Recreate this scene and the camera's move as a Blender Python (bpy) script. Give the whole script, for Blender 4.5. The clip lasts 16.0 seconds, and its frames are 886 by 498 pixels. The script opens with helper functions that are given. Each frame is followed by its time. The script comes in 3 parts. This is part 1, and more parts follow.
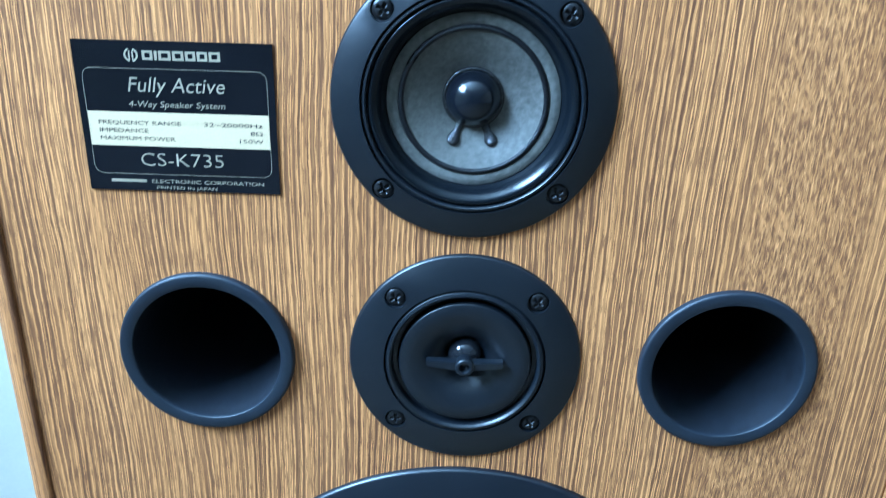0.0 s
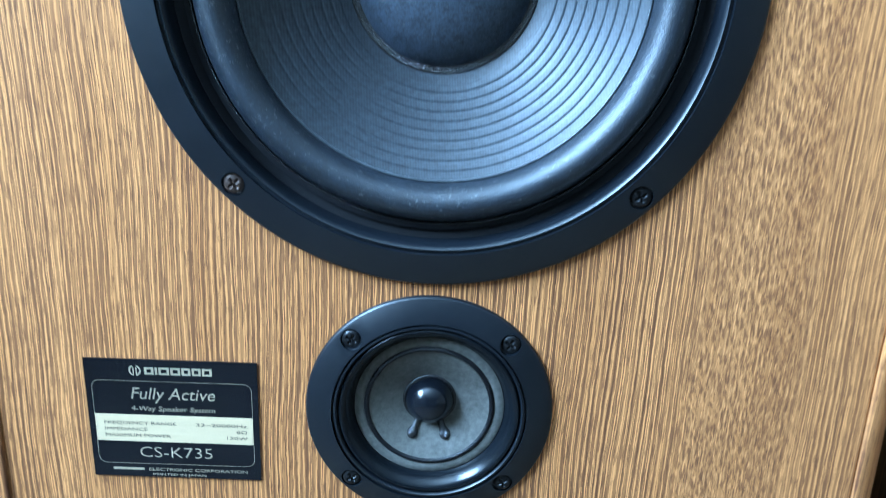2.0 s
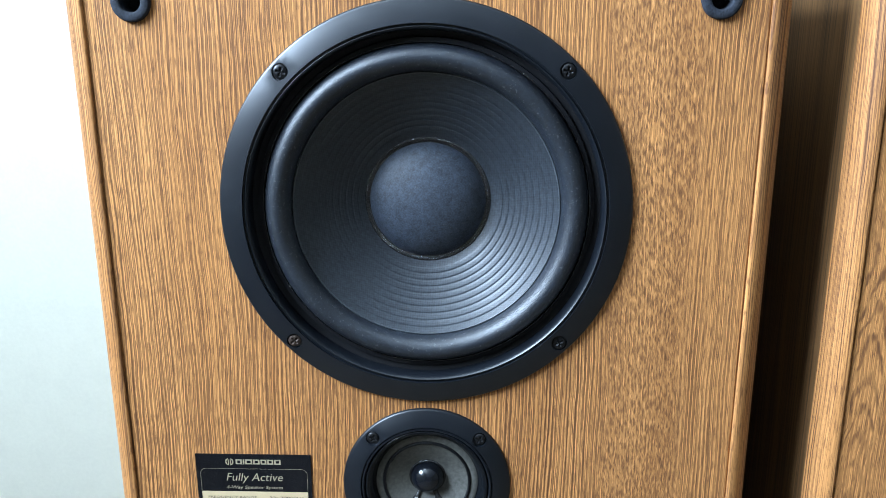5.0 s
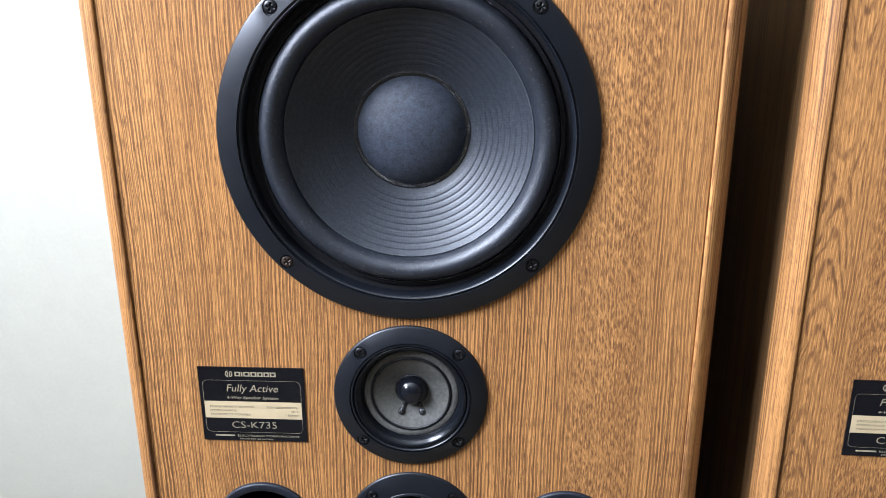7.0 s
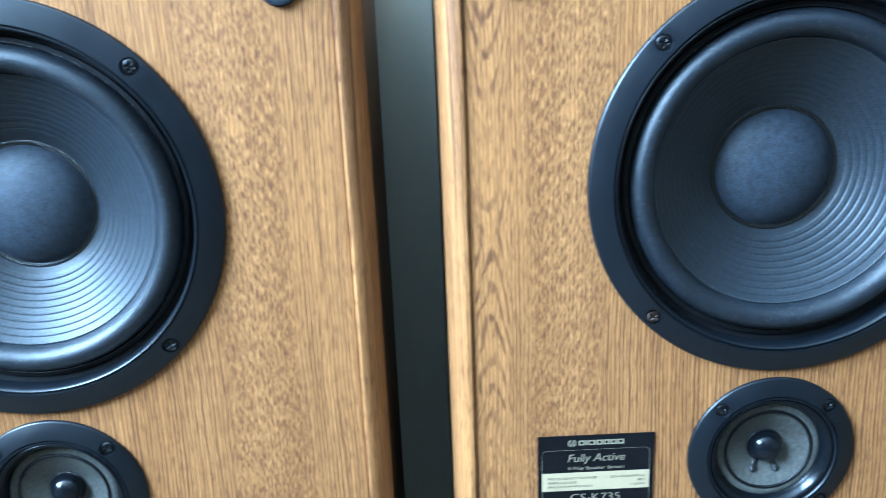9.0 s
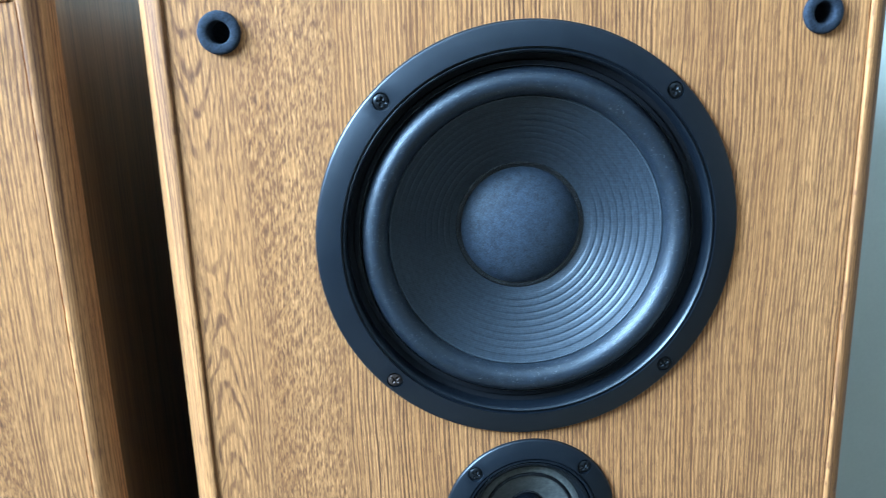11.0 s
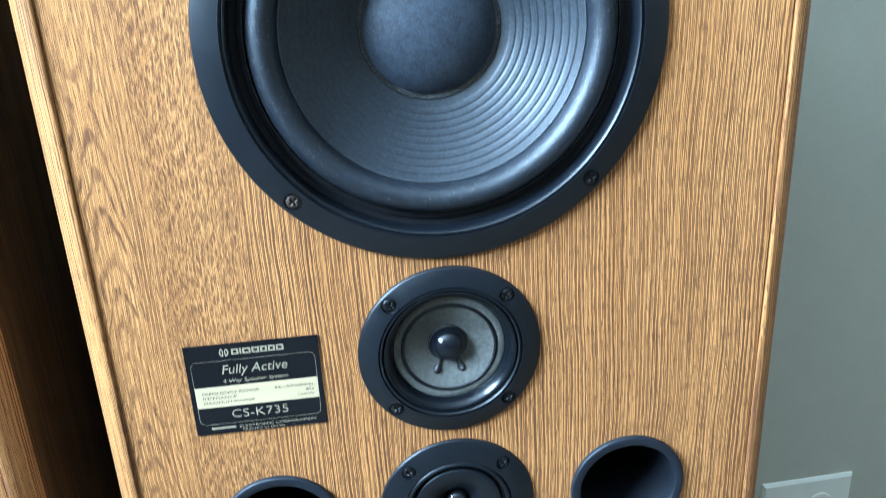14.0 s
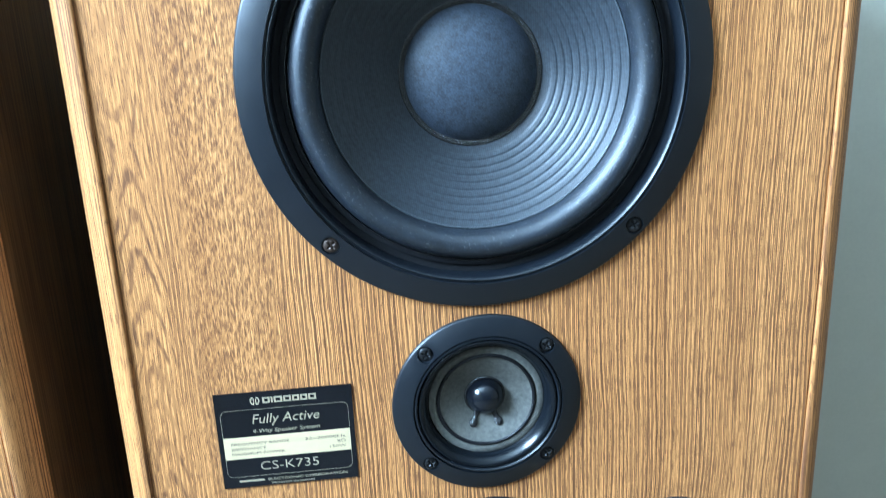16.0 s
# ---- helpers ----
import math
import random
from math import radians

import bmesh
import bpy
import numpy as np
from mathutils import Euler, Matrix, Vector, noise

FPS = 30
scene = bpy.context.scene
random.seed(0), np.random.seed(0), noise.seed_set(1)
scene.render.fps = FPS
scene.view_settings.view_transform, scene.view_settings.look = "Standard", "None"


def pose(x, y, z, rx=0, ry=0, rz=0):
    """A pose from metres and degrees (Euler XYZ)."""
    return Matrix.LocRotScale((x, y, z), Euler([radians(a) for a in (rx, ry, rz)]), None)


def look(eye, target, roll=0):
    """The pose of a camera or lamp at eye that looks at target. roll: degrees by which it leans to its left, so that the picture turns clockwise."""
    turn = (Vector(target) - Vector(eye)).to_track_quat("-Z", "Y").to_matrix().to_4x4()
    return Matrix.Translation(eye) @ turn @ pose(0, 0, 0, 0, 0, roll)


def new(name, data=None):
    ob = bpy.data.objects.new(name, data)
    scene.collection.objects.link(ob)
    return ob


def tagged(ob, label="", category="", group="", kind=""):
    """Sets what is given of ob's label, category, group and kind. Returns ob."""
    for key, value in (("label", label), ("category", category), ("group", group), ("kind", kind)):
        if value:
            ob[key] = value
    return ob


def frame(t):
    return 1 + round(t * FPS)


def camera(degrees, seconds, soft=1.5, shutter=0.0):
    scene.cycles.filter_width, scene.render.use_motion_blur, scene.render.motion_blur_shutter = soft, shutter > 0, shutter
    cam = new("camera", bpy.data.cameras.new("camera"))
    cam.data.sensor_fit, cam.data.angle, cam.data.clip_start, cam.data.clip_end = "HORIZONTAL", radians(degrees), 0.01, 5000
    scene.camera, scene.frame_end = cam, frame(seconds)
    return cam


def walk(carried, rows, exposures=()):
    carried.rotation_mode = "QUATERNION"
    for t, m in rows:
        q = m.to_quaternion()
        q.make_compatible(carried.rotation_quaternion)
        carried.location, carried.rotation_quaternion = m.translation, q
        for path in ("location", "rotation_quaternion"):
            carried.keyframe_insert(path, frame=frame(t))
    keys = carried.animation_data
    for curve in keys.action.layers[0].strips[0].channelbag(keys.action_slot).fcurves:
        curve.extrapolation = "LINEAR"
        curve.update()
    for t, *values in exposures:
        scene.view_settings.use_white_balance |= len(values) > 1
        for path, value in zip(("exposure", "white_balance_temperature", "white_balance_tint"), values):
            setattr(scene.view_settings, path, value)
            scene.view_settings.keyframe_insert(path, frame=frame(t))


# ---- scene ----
cam = camera(56.18, 16.0, soft=0.85, shutter=0.5)
# seconds, x, y, z, pitch, roll, yaw
PATH = [
    (0.0, -0.0041, -0.3345, 0.8101, -22.79, -1.30, 1.85),
    (0.5, -0.0002, -0.3347, 0.8266, -21.27, -1.53, 1.12),
    (1.0, -0.0055, -0.3269, 0.8617, -20.29, -2.00, 0.90),
    (1.5, -0.0013, -0.3287, 0.8956, -19.70, -2.04, 0.80),
    (2.0, 0.0042, -0.3505, 0.9302, -18.24, -1.81, 0.74),
    (2.5, 0.0015, -0.3827, 0.9692, -18.82, -1.94, 0.25),
    (3.0, 0.0025, -0.4166, 0.9922, -18.35, -1.84, 0.45),
    (3.5, 0.0058, -0.4581, 1.0159, -17.00, -1.34, 0.86),
    (4.0, 0.0116, -0.4961, 1.0344, -15.98, -0.71, 1.29),
    (4.2, 0.0157, -0.5063, 1.0373, -15.03, -0.38, 1.45),
    (6.3, 0.0420, -0.5287, 1.0545, -17.18, 0.24, 2.45),
    (6.5, 0.0434, -0.5389, 1.0456, -17.66, 0.12, 2.57),
    (7.0, 0.0554, -0.5587, 1.0391, -18.48, 0.21, 3.13),
    (7.5, 0.0835, -0.5527, 1.0401, -18.66, 0.64, 2.79),
    (8.0, 0.1400, -0.5262, 1.0432, -18.19, 1.44, 1.27),
    (8.5, 0.1995, -0.5055, 1.0505, -18.06, 2.18, -1.27),
    (9.0, 0.2435, -0.5026, 1.0535, -17.42, 2.27, -3.15),
    (9.5, 0.2845, -0.4926, 1.0557, -17.43, 2.32, -4.35),
    (10.0, 0.3205, -0.4923, 1.0483, -15.27, 1.65, -5.51),
    (10.2, 0.3355, -0.4919, 1.0588, -15.34, 1.65, -5.69),
    (12.3, 0.4136, -0.4946, 1.0608, -14.88, 2.08, -8.15),
    (12.5, 0.4147, -0.4909, 1.0545, -15.53, 2.18, -8.21),
    (13.0, 0.4167, -0.4816, 1.0252, -17.56, 2.48, -8.48),
    (13.5, 0.4097, -0.4669, 0.9975, -19.25, 2.11, -8.97),
    (14.0, 0.4191, -0.4635, 0.9887, -21.67, 2.54, -9.35),
    (14.5, 0.4167, -0.4722, 0.9494, -23.26, 2.41, -9.80),
    (15.0, 0.4175, -0.4632, 0.9370, -24.00, 2.63, -9.70),
    (15.5, 0.4079, -0.4519, 0.9597, -20.19, 2.33, -9.42),
    (16.0, 0.4062, -0.4559, 0.9730, -16.83, 2.33, -8.08),
]
# seconds, stops, kelvin, tint
EXPOSURES = [(0.0, 0.90, 4700, 4), (1.5, 0.80, 4750, 4), (2.0, 0.78, 4850, 4), (3.0, 0.66, 5100, 5), (4.2, 0.4, 5600, 7), (6.3, 0.42, 6950, 27), (7.7, 0.42, 6950, 27),
             (8.2, 0.97, 5350, 6), (9.5, 1.0, 5000, 4), (10.2, 1.08, 4950, 4), (12.5, 0.86, 5350, 7), (13.5, 1.05, 5550, 8), (14.5, 1.25, 5400, 5), (16.0, 1.25, 5400, 6)]
walk(cam, [(t, pose(x, y, z, 90 + p, r, w)) for t, x, y, z, p, r, w in PATH], EXPOSURES)

# ---------------------------------------------------------------- light
WALL_Y = 0.360          # the wall behind the loudspeakers
ROOM_L, ROOM_R, ROOM_F, ROOM_H = -1.35, 3.6, -6.0, 2.8
WIN_Y0, WIN_Y1, WIN_Z0, WIN_Z1 = -1.25, -0.15, 1.60, 2.50   # daylight window in the wall beside the loudspeakers

world = bpy.data.worlds.new("sky")
world.use_nodes = True
scene.world = world
wn = world.node_tree.nodes
sky = wn.new("ShaderNodeTexSky")
sky.sky_type, sky.sun_disc = "NISHITA", False
sky.sun_elevation, sky.sun_rotation = radians(40), radians(-100)
world.node_tree.links.new(sky.outputs[0], wn["Background"].inputs[0])
wn["Background"].inputs[1].default_value = 0.1


def area_lamp(name, eye, target, width, height, watts, colour):
    d = bpy.data.lights.new(name, "AREA")
    d.shape, d.size, d.size_y, d.energy, d.color = "RECTANGLE", width, height, watts, colour
    ob = new(name, d)
    ob.matrix_world = look(eye, target)
    return ob


WIN_C = (ROOM_L + 0.02, (WIN_Y0 + WIN_Y1) / 2, (WIN_Z0 + WIN_Z1) / 2)
area_lamp("window_daylight", WIN_C, (0.0, WIN_C[1], WIN_C[2]), WIN_Y1 - WIN_Y0, WIN_Z1 - WIN_Z0, 200, (0.62, 0.82, 1.0))



# ---------------------------------------------------------------- materials
class Nodes:
    """A small helper to write node materials in few lines."""

    def __init__(self, name):
        self.mat = bpy.data.materials.new(name)
        self.mat.use_nodes = True
        self.tree = self.mat.node_tree
        self.bsdf = self.tree.nodes["Principled BSDF"]
        self.coord = self.tree.nodes.new("ShaderNodeTexCoord").outputs["Object"]

    def put(self, socket, value):
        if isinstance(value, bpy.types.NodeSocket):
            self.tree.links.new(value, socket)
        else:
            socket.default_value = value

    def math(self, op, a, b=0.0, c=0.0, clamp=False):
        n = self.tree.nodes.new("ShaderNodeMath")
        n.operation, n.use_clamp = op, clamp
        for i, v in enumerate((a, b, c)):
            self.put(n.inputs[i], v)
        return n.outputs[0]

    def xyz(self, v):
        n = self.tree.nodes.new("ShaderNodeSeparateXYZ")
        self.put(n.inputs[0], v)
        return n.outputs

    def vec(self, x, y, z):
        n = self.tree.nodes.new("ShaderNodeCombineXYZ")
        for i, v in enumerate((x, y, z)):
            self.put(n.inputs[i], v)
        return n.outputs[0]

    def noise(self, v, scale, detail=2.0, rough=0.5, distort=0.0):
        n = self.tree.nodes.new("ShaderNodeTexNoise")
        self.put(n.inputs["Vector"], v)
        n.inputs["Scale"].default_value, n.inputs["Detail"].default_value = scale, detail
        n.inputs["Roughness"].default_value, n.inputs["Distortion"].default_value = rough, distort
        return n.outputs["Fac"]

    def ramp(self, fac, *stops):
        n = self.tree.nodes.new("ShaderNodeValToRGB")
        self.put(n.inputs[0], fac)
        e = n.color_ramp.elements
        while len(e) < len(stops):
            e.new(0.5)
        for el, (p, c) in zip(e, stops):
            el.position = p
            el.color = (*c, 1) if isinstance(c, tuple) else (c, c, c, 1)
        return n.outputs[0]

    def mix(self, fac, a, b, mode="MIX"):
        n = self.tree.nodes.new("ShaderNodeMix")
        n.data_type, n.blend_type = "RGBA", mode
        self.put(n.inputs[0], fac)
        self.put(n.inputs[6], (*a, 1) if isinstance(a, tuple) else a)
        self.put(n.inputs[7], (*b, 1) if isinstance(b, tuple) else b)
        return n.outputs[2]

    def bump(self, height, strength, distance):
        n = self.tree.nodes.new("ShaderNodeBump")
        self.put(n.inputs["Height"], height)
        n.inputs["Strength"].default_value, n.inputs["Distance"].default_value = strength, distance
        self.put(self.bsdf.inputs["Normal"], n.outputs[0])

    def finish(self, colour, rough, metal=0.0, spec=0.5):
        self.put(self.bsdf.inputs["Base Color"], (*colour, 1) if isinstance(colour, tuple) else colour)
        self.put(self.bsdf.inputs["Roughness"], rough)
        self.bsdf.inputs["Metallic"].default_value = metal
        self.bsdf.inputs["Specular IOR Level"].default_value = spec
        return self.mat


def oak(name, side, arched):
    """Oiled oak veneer. side: +1 or -1, which way across the panel the flitch runs; arched: how far its flat-sawn strip shows."""
    m = Nodes(name)
    x, y, z = m.xyz(m.coord)
    u = m.math("MULTIPLY_ADD", x, side, 0.207)               # metres from the edge where the flitch starts

    def streak(across, along, seed, detail=2.0, rough=0.5):
        return m.noise(m.vec(m.math("MULTIPLY", uy, across), seed, m.math("MULTIPLY", z, along)), 1.0, detail, rough)

    # slow wander of the grain
    wander = m.noise(m.vec(m.math("MULTIPLY", u, 9.0), 0.0, m.math("MULTIPLY", z, 3.2)), 1.0, 2.0)
    wob = m.noise(m.vec(m.math("MULTIPLY", u, 70.0), 3.0, m.math("MULTIPLY", z, 30.0)), 1.0, 2.0)
    jit = m.noise(m.vec(m.math("MULTIPLY", u, 420.0), 17.0, m.math("MULTIPLY", z, 110.0)), 1.0, 1.0)
    uu = m.math("ADD", u, m.math("ADD", m.math("MULTIPLY_ADD", wander, 0.020, -0.010), m.math("MULTIPLY_ADD", wob, 0.0014, -0.0007)))
    uu = m.math("ADD", uu, m.math("MULTIPLY_ADD", jit, 0.0006, -0.0003))
    uy = m.math("MULTIPLY_ADD", m.math("MULTIPLY", y, m.math("SIGN", m.math("ADD", u, -0.207))), 1.4, uu)
    # growth lines: a main set, a fine set between them, both broken into dashes of uneven depth
    sway = m.math("MULTIPLY_ADD", streak(62.0, 2.6, 11.0), 11.0, m.math("MULTIPLY", streak(300.0, 9.0, 13.0), 5.0))
    ragged = m.math("MULTIPLY_ADD", streak(900.0, 46.0, 9.0, 2.0, 0.6), 1.10, -0.55)

    def ruled(period, turn, *stops):
        beat = m.math("MULTIPLY_ADD", m.math("SINE", m.math("MULTIPLY_ADD", uy, 2 * math.pi / period, turn)), 0.5, 0.5)
        return m.ramp(m.math("ADD", beat, ragged), *stops)

    lines = ruled(0.00265, sway, (0.41, 0.0), (0.59, 0.74), (0.84, 1.0))
    depth = m.ramp(streak(300.0, 5.0, 0.0), (0.36, 0.55), (0.56, 1.0))
    band = m.ramp(streak(24.0, 1.6, 5.0), (0.36, 0.82), (0.56, 1.0))
    broad = m.ramp(m.math("MULTIPLY_ADD", wander, 0.05, u), (0.125, 0.90), (0.19, 1.0), (0.265, 1.0), (0.325, 0.88))
    lines = m.math("MULTIPLY", m.math("MULTIPLY", lines, depth), m.math("MULTIPLY", band, broad))
    fine = ruled(0.00118, m.math("MULTIPLY", sway, -0.8), (0.42, 0.0), (0.86, 0.80))
    fine = m.math("MULTIPLY", fine, m.ramp(streak(210.0, 7.0, 31.0), (0.38, 0.35), (0.56, 1.0)))
    lines = m.mix(1.0, lines, fine, "LIGHTEN")
    pores = m.ramp(streak(1500.0, 75.0, 7.0, 2.0, 0.6), (0.39, 1.0), (0.46, 0.0))
    # flecked zone: pale short dashes on a darker ground, with dark specks and slanting pale rays
    dash = m.noise(m.vec(m.math("MULTIPLY", uu, 980.0), 1.0, m.math("MULTIPLY", z, 150.0)), 1.0, 1.5, 0.55)
    speck = m.noise(m.vec(m.math("MULTIPLY", uu, 1350.0), 2.0, m.math("MULTIPLY", z, 230.0)), 1.0, 1.0)
    file = m.math("SINE", m.math("MULTIPLY_ADD", uu, 2 * math.pi / 0.0029, m.math("MULTIPLY", sway, 0.7)))
    fleck = m.ramp(m.math("MULTIPLY_ADD", file, 0.040, m.math("MULTIPLY_ADD", speck, 0.40, m.math("MULTIPLY", dash, 0.60))), (0.39, 0.86), (0.470, 0.66), (0.530, 0.42), (0.585, 0.0))
    slant = m.noise(m.vec(m.math("MULTIPLY", m.math("MULTIPLY_ADD", z, -0.50, uu), 420.0), 6.0, m.math("MULTIPLY", m.math("MULTIPLY_ADD", uu, 0.50, z), 34.0)), 1.0, 1.0)
    fleck = m.math("MULTIPLY", fleck, m.ramp(slant, (0.54, 1.0), (0.64, 0.35)))
    edge = m.math("ADD", u, m.math("ADD", m.math("MULTIPLY_ADD", wander, 0.03, -0.015), m.math("MULTIPLY_ADD", wob, 0.012, -0.006)))
    zone = m.ramp(edge, (0.030, 0.0), (0.044, 0.95), (0.087, 0.95), (0.096, 0.0))
    # arches of the flat-sawn strip beside the edge, broken up by the pores
    zz = m.math("ABSOLUTE", m.math("ADD", z, -0.905))
    du = m.math("ADD", u, m.math("MULTIPLY_ADD", wob, 0.009, -0.0175))
    arch = m.math("MULTIPLY_ADD", m.math("MULTIPLY", du, du), -300.0, zz)
    arch = m.math("ADD", arch, m.math("MULTIPLY_ADD", wander, 0.05, m.math("MULTIPLY_ADD", wob, 0.022, m.math("MULTIPLY", jit, 0.008))))
    arch = m.math("SINE", m.math("MULTIPLY", arch, 2 * math.pi / 0.0240))
    arch = m.ramp(m.math("MULTIPLY_ADD", arch, 0.5, 0.5), (0.48, 0.0), (0.76, 0.62), (0.97, 0.90))
    arch = m.math("MULTIPLY", arch, m.ramp(streak(420.0, 45.0, 4.0), (0.34, 0.45), (0.56, 1.0)))
    arch = m.math("MULTIPLY", arch, m.ramp(m.noise(m.vec(m.math("MULTIPLY", u, 14.0), 8.0, m.math("MULTIPLY", z, 11.0)), 1.0, 1.0), (0.38, 0.55), (0.56, 1.0)))
    strip = m.ramp(u, (0.0, arched), (0.020, arched), (0.040, 0.0))
    dark = m.mix(zone, lines, m.mix(1.0, m.math("MULTIPLY", lines, 0.66), fleck, "LIGHTEN"))
    dark = m.mix(strip, dark, m.mix(1.0, m.math("MULTIPLY", lines, 0.72), arch, "LIGHTEN"))
    # the solid edging beside the baffle: long uneven streaks
    lip = m.ramp(m.math("ABSOLUTE", m.math("ADD", u, -0.207)), (0.2062, 0.0), (0.2066, 1.0))
    close = m.math("MULTIPLY_ADD", streak(520.0, 2.2, 21.0, 2.0, 0.6), 0.65, m.math("MULTIPLY", streak(1300.0, 14.0, 23.0), 0.35))
    close = m.ramp(close, (0.40, 0.98), (0.49, 0.55), (0.57, 0.20))
    dark = m.mix(lip, dark, close)
    tone = m.math("MULTIPLY_ADD", streak(30.0, 1.5, 2.0), 0.6, m.math("MULTIPLY", streak(420.0, 12.0, 41.0), 0.4))
    light = m.ramp(tone, (0.34, (0.485, 0.209, 0.063)), (0.64, (0.675, 0.310, 0.102)))
    c = m.mix(m.math("MULTIPLY", dark, 0.96), light, (0.078, 0.0285, 0.0135))
    c = m.mix(m.math("MULTIPLY", pores, 0.66), c, (0.105, 0.041, 0.018))
    ray = m.math("MULTIPLY", m.math("MULTIPLY", m.ramp(dash, (0.53, 0.0), (0.64, 1.0)), zone), 0.26)
    c = m.mix(ray, c, (0.80, 0.395, 0.145))
    m.bump(m.math("ADD", m.math("MULTIPLY", dark, -0.6), m.math("MULTIPLY", pores, -0.6)), 0.30, 0.0004)
    return m.finish(c, m.math("MULTIPLY_ADD", dark, 0.16, 0.42), 0.0, 0.28)


def plain(name, colour, rough, metal=0.0, spec=0.5, grain=900.0, vary=0.25, bump=0.15, dist=0.0002):
    """A surface of one colour with fine grain and faint broad wear."""
    m = Nodes(name)
    fine = m.noise(m.coord, grain, 3.0, 0.6)
    broad = m.noise(m.coord, 28.0, 3.0, 0.5)
    dark = tuple(c * (1 - vary) for c in colour)
    light = tuple(min(1.0, c * (1 + vary)) for c in colour)
    c = m.ramp(m.math("ADD", m.math("MULTIPLY", fine, 0.5), m.math("MULTIPLY", broad, 0.5)), (0.35, dark), (0.65, light))
    m.bump(fine, bump, dist)
    return m.finish(c, m.math("MULTIPLY_ADD", broad, 0.16, rough - 0.08), metal, spec)


def shaded_oak(name):
    """Side-panel oak with upright grain; the gap's shade is put into its colour."""
    m = Nodes(name)
    x, y, z = m.xyz(m.coord)
    grain = m.noise(m.vec(m.math("MULTIPLY", y, 520.0), x, m.math("MULTIPLY", z, 9.0)), 1.0, 3.0, 0.6)
    broad = m.noise(m.vec(m.math("MULTIPLY", y, 40.0), x, m.math("MULTIPLY", z, 2.0)), 1.0, 2.0)
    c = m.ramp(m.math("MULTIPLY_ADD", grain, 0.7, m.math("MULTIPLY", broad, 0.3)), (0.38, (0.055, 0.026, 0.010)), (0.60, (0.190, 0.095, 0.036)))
    m.bump(grain, 0.25, 0.0003)
    return m.finish(c, 0.48, 0.0, 0.3)


def woven(name):
    """The woofer's paper cone: dark grey with a fine pressed weave."""
    m = Nodes(name)
    x, y, z = m.xyz(m.coord)
    weave = m.math("ADD", m.math("SINE", m.math("MULTIPLY_ADD", x, 5200.0, m.math("MULTIPLY", z, 460.0))),
                   m.math("SINE", m.math("MULTIPLY_ADD", z, 5600.0, m.math("MULTIPLY", x, -420.0))))
    fine = m.noise(m.coord, 500.0, 2.0)
    c = m.ramp(m.math("ADD", m.math("MULTIPLY", weave, 0.09), fine), (0.22, (0.0075, 0.0098, 0.0132)), (0.80, (0.0285, 0.0345, 0.0430)))
    m.bump(m.math("ADD", m.math("MULTIPLY", weave, 0.16), fine), 0.26, 0.00022)
    return m.finish(c, 0.46, 0.0, 0.52)


def dusty(name, colour, rough, spec=0.5, amount=0.35):
    """Rubber or cloth with a mottled nap and specks of pale dust."""
    m = Nodes(name)
    fine = m.noise(m.coord, 850.0, 3.0, 0.7)
    speck = m.ramp(m.noise(m.coord, 480.0, 2.0, 0.8), (0.62, 0.0), (0.70, 1.0))
    broad = m.noise(m.coord, 190.0, 3.0, 0.65)
    c = m.ramp(m.math("MULTIPLY_ADD", fine, 0.6, m.math("MULTIPLY", broad, 0.4)), (0.36, tuple(v * 0.40 for v in colour)), (0.64, tuple(v * 1.75 for v in colour)))
    c = m.mix(m.math("MULTIPLY", speck, amount), c, (0.10, 0.10, 0.10))
    m.bump(m.noise(m.coord, 2300.0, 1.0, 0.5), 0.55, 0.0003)
    return m.finish(c, rough, 0.0, spec)


OAK_A, OAK_B = oak("oak_veneer_flitch_a", -1.0, 0.25), oak("oak_veneer_flitch_b", 1.0, 1.0)
FRAME = plain("black_moulded_plastic", (0.0040, 0.0055, 0.0080), 0.38, 0.0, 0.44, 1600.0, 0.15, 0.10, 0.0001)
BASKET = plain("blue_black_frame", (0.0030, 0.0046, 0.0076), 0.36, 0.0, 0.54, 1600.0, 0.15, 0.10, 0.0001)
RIM = plain("dusty_rim_bead", (0.040, 0.046, 0.052), 0.32, 0.0, 0.6, 700.0, 0.5, 0.6, 0.0004)
PLASTIC = plain("dark_port_plastic", (0.0075, 0.0105, 0.0160), 0.50, 0.0, 0.42, 2600.0, 0.35, 0.5, 0.0002)
TUBE = dusty("dusty_port_tube", (0.0042, 0.0056, 0.0090), 0.56, 0.40, 0.07)
GASKET = plain("black_gasket", (0.004, 0.004, 0.005), 0.60, 0.0, 0.22)
RUBBER = dusty("rubber_roll", (0.0085, 0.0110, 0.0155), 0.42, 0.62, 0.75)
CLOTH = dusty("felted_dust_cap", (0.025, 0.032, 0.045), 0.58, 0.5, 0.40)
FELTED = dusty("matt_felted_rubber", (0.014, 0.017, 0.024), 0.85, 0.3, 0.15)
CONE = woven("woven_paper_cone")
FELT = plain("grey_paper_cone", (0.076, 0.074, 0.065), 0.52, 0.0, 0.4, 420.0, 0.45, 0.4, 0.0003)
GLOSS = plain("glossy_black_lacquer", (0.0035, 0.0045, 0.007), 0.20, 0.0, 0.5, 300.0, 0.2, 0.01, 0.00005)
SILKY = plain("satin_black_roll", (0.003, 0.004, 0.0055), 0.22, 0.0, 0.30, 500.0, 0.2, 0.05, 0.0001)
GLUE = plain("glossy_black_glue", (0.006, 0.006, 0.007), 0.16, 0.0, 0.8, 900.0, 0.3, 0.8, 0.0010)
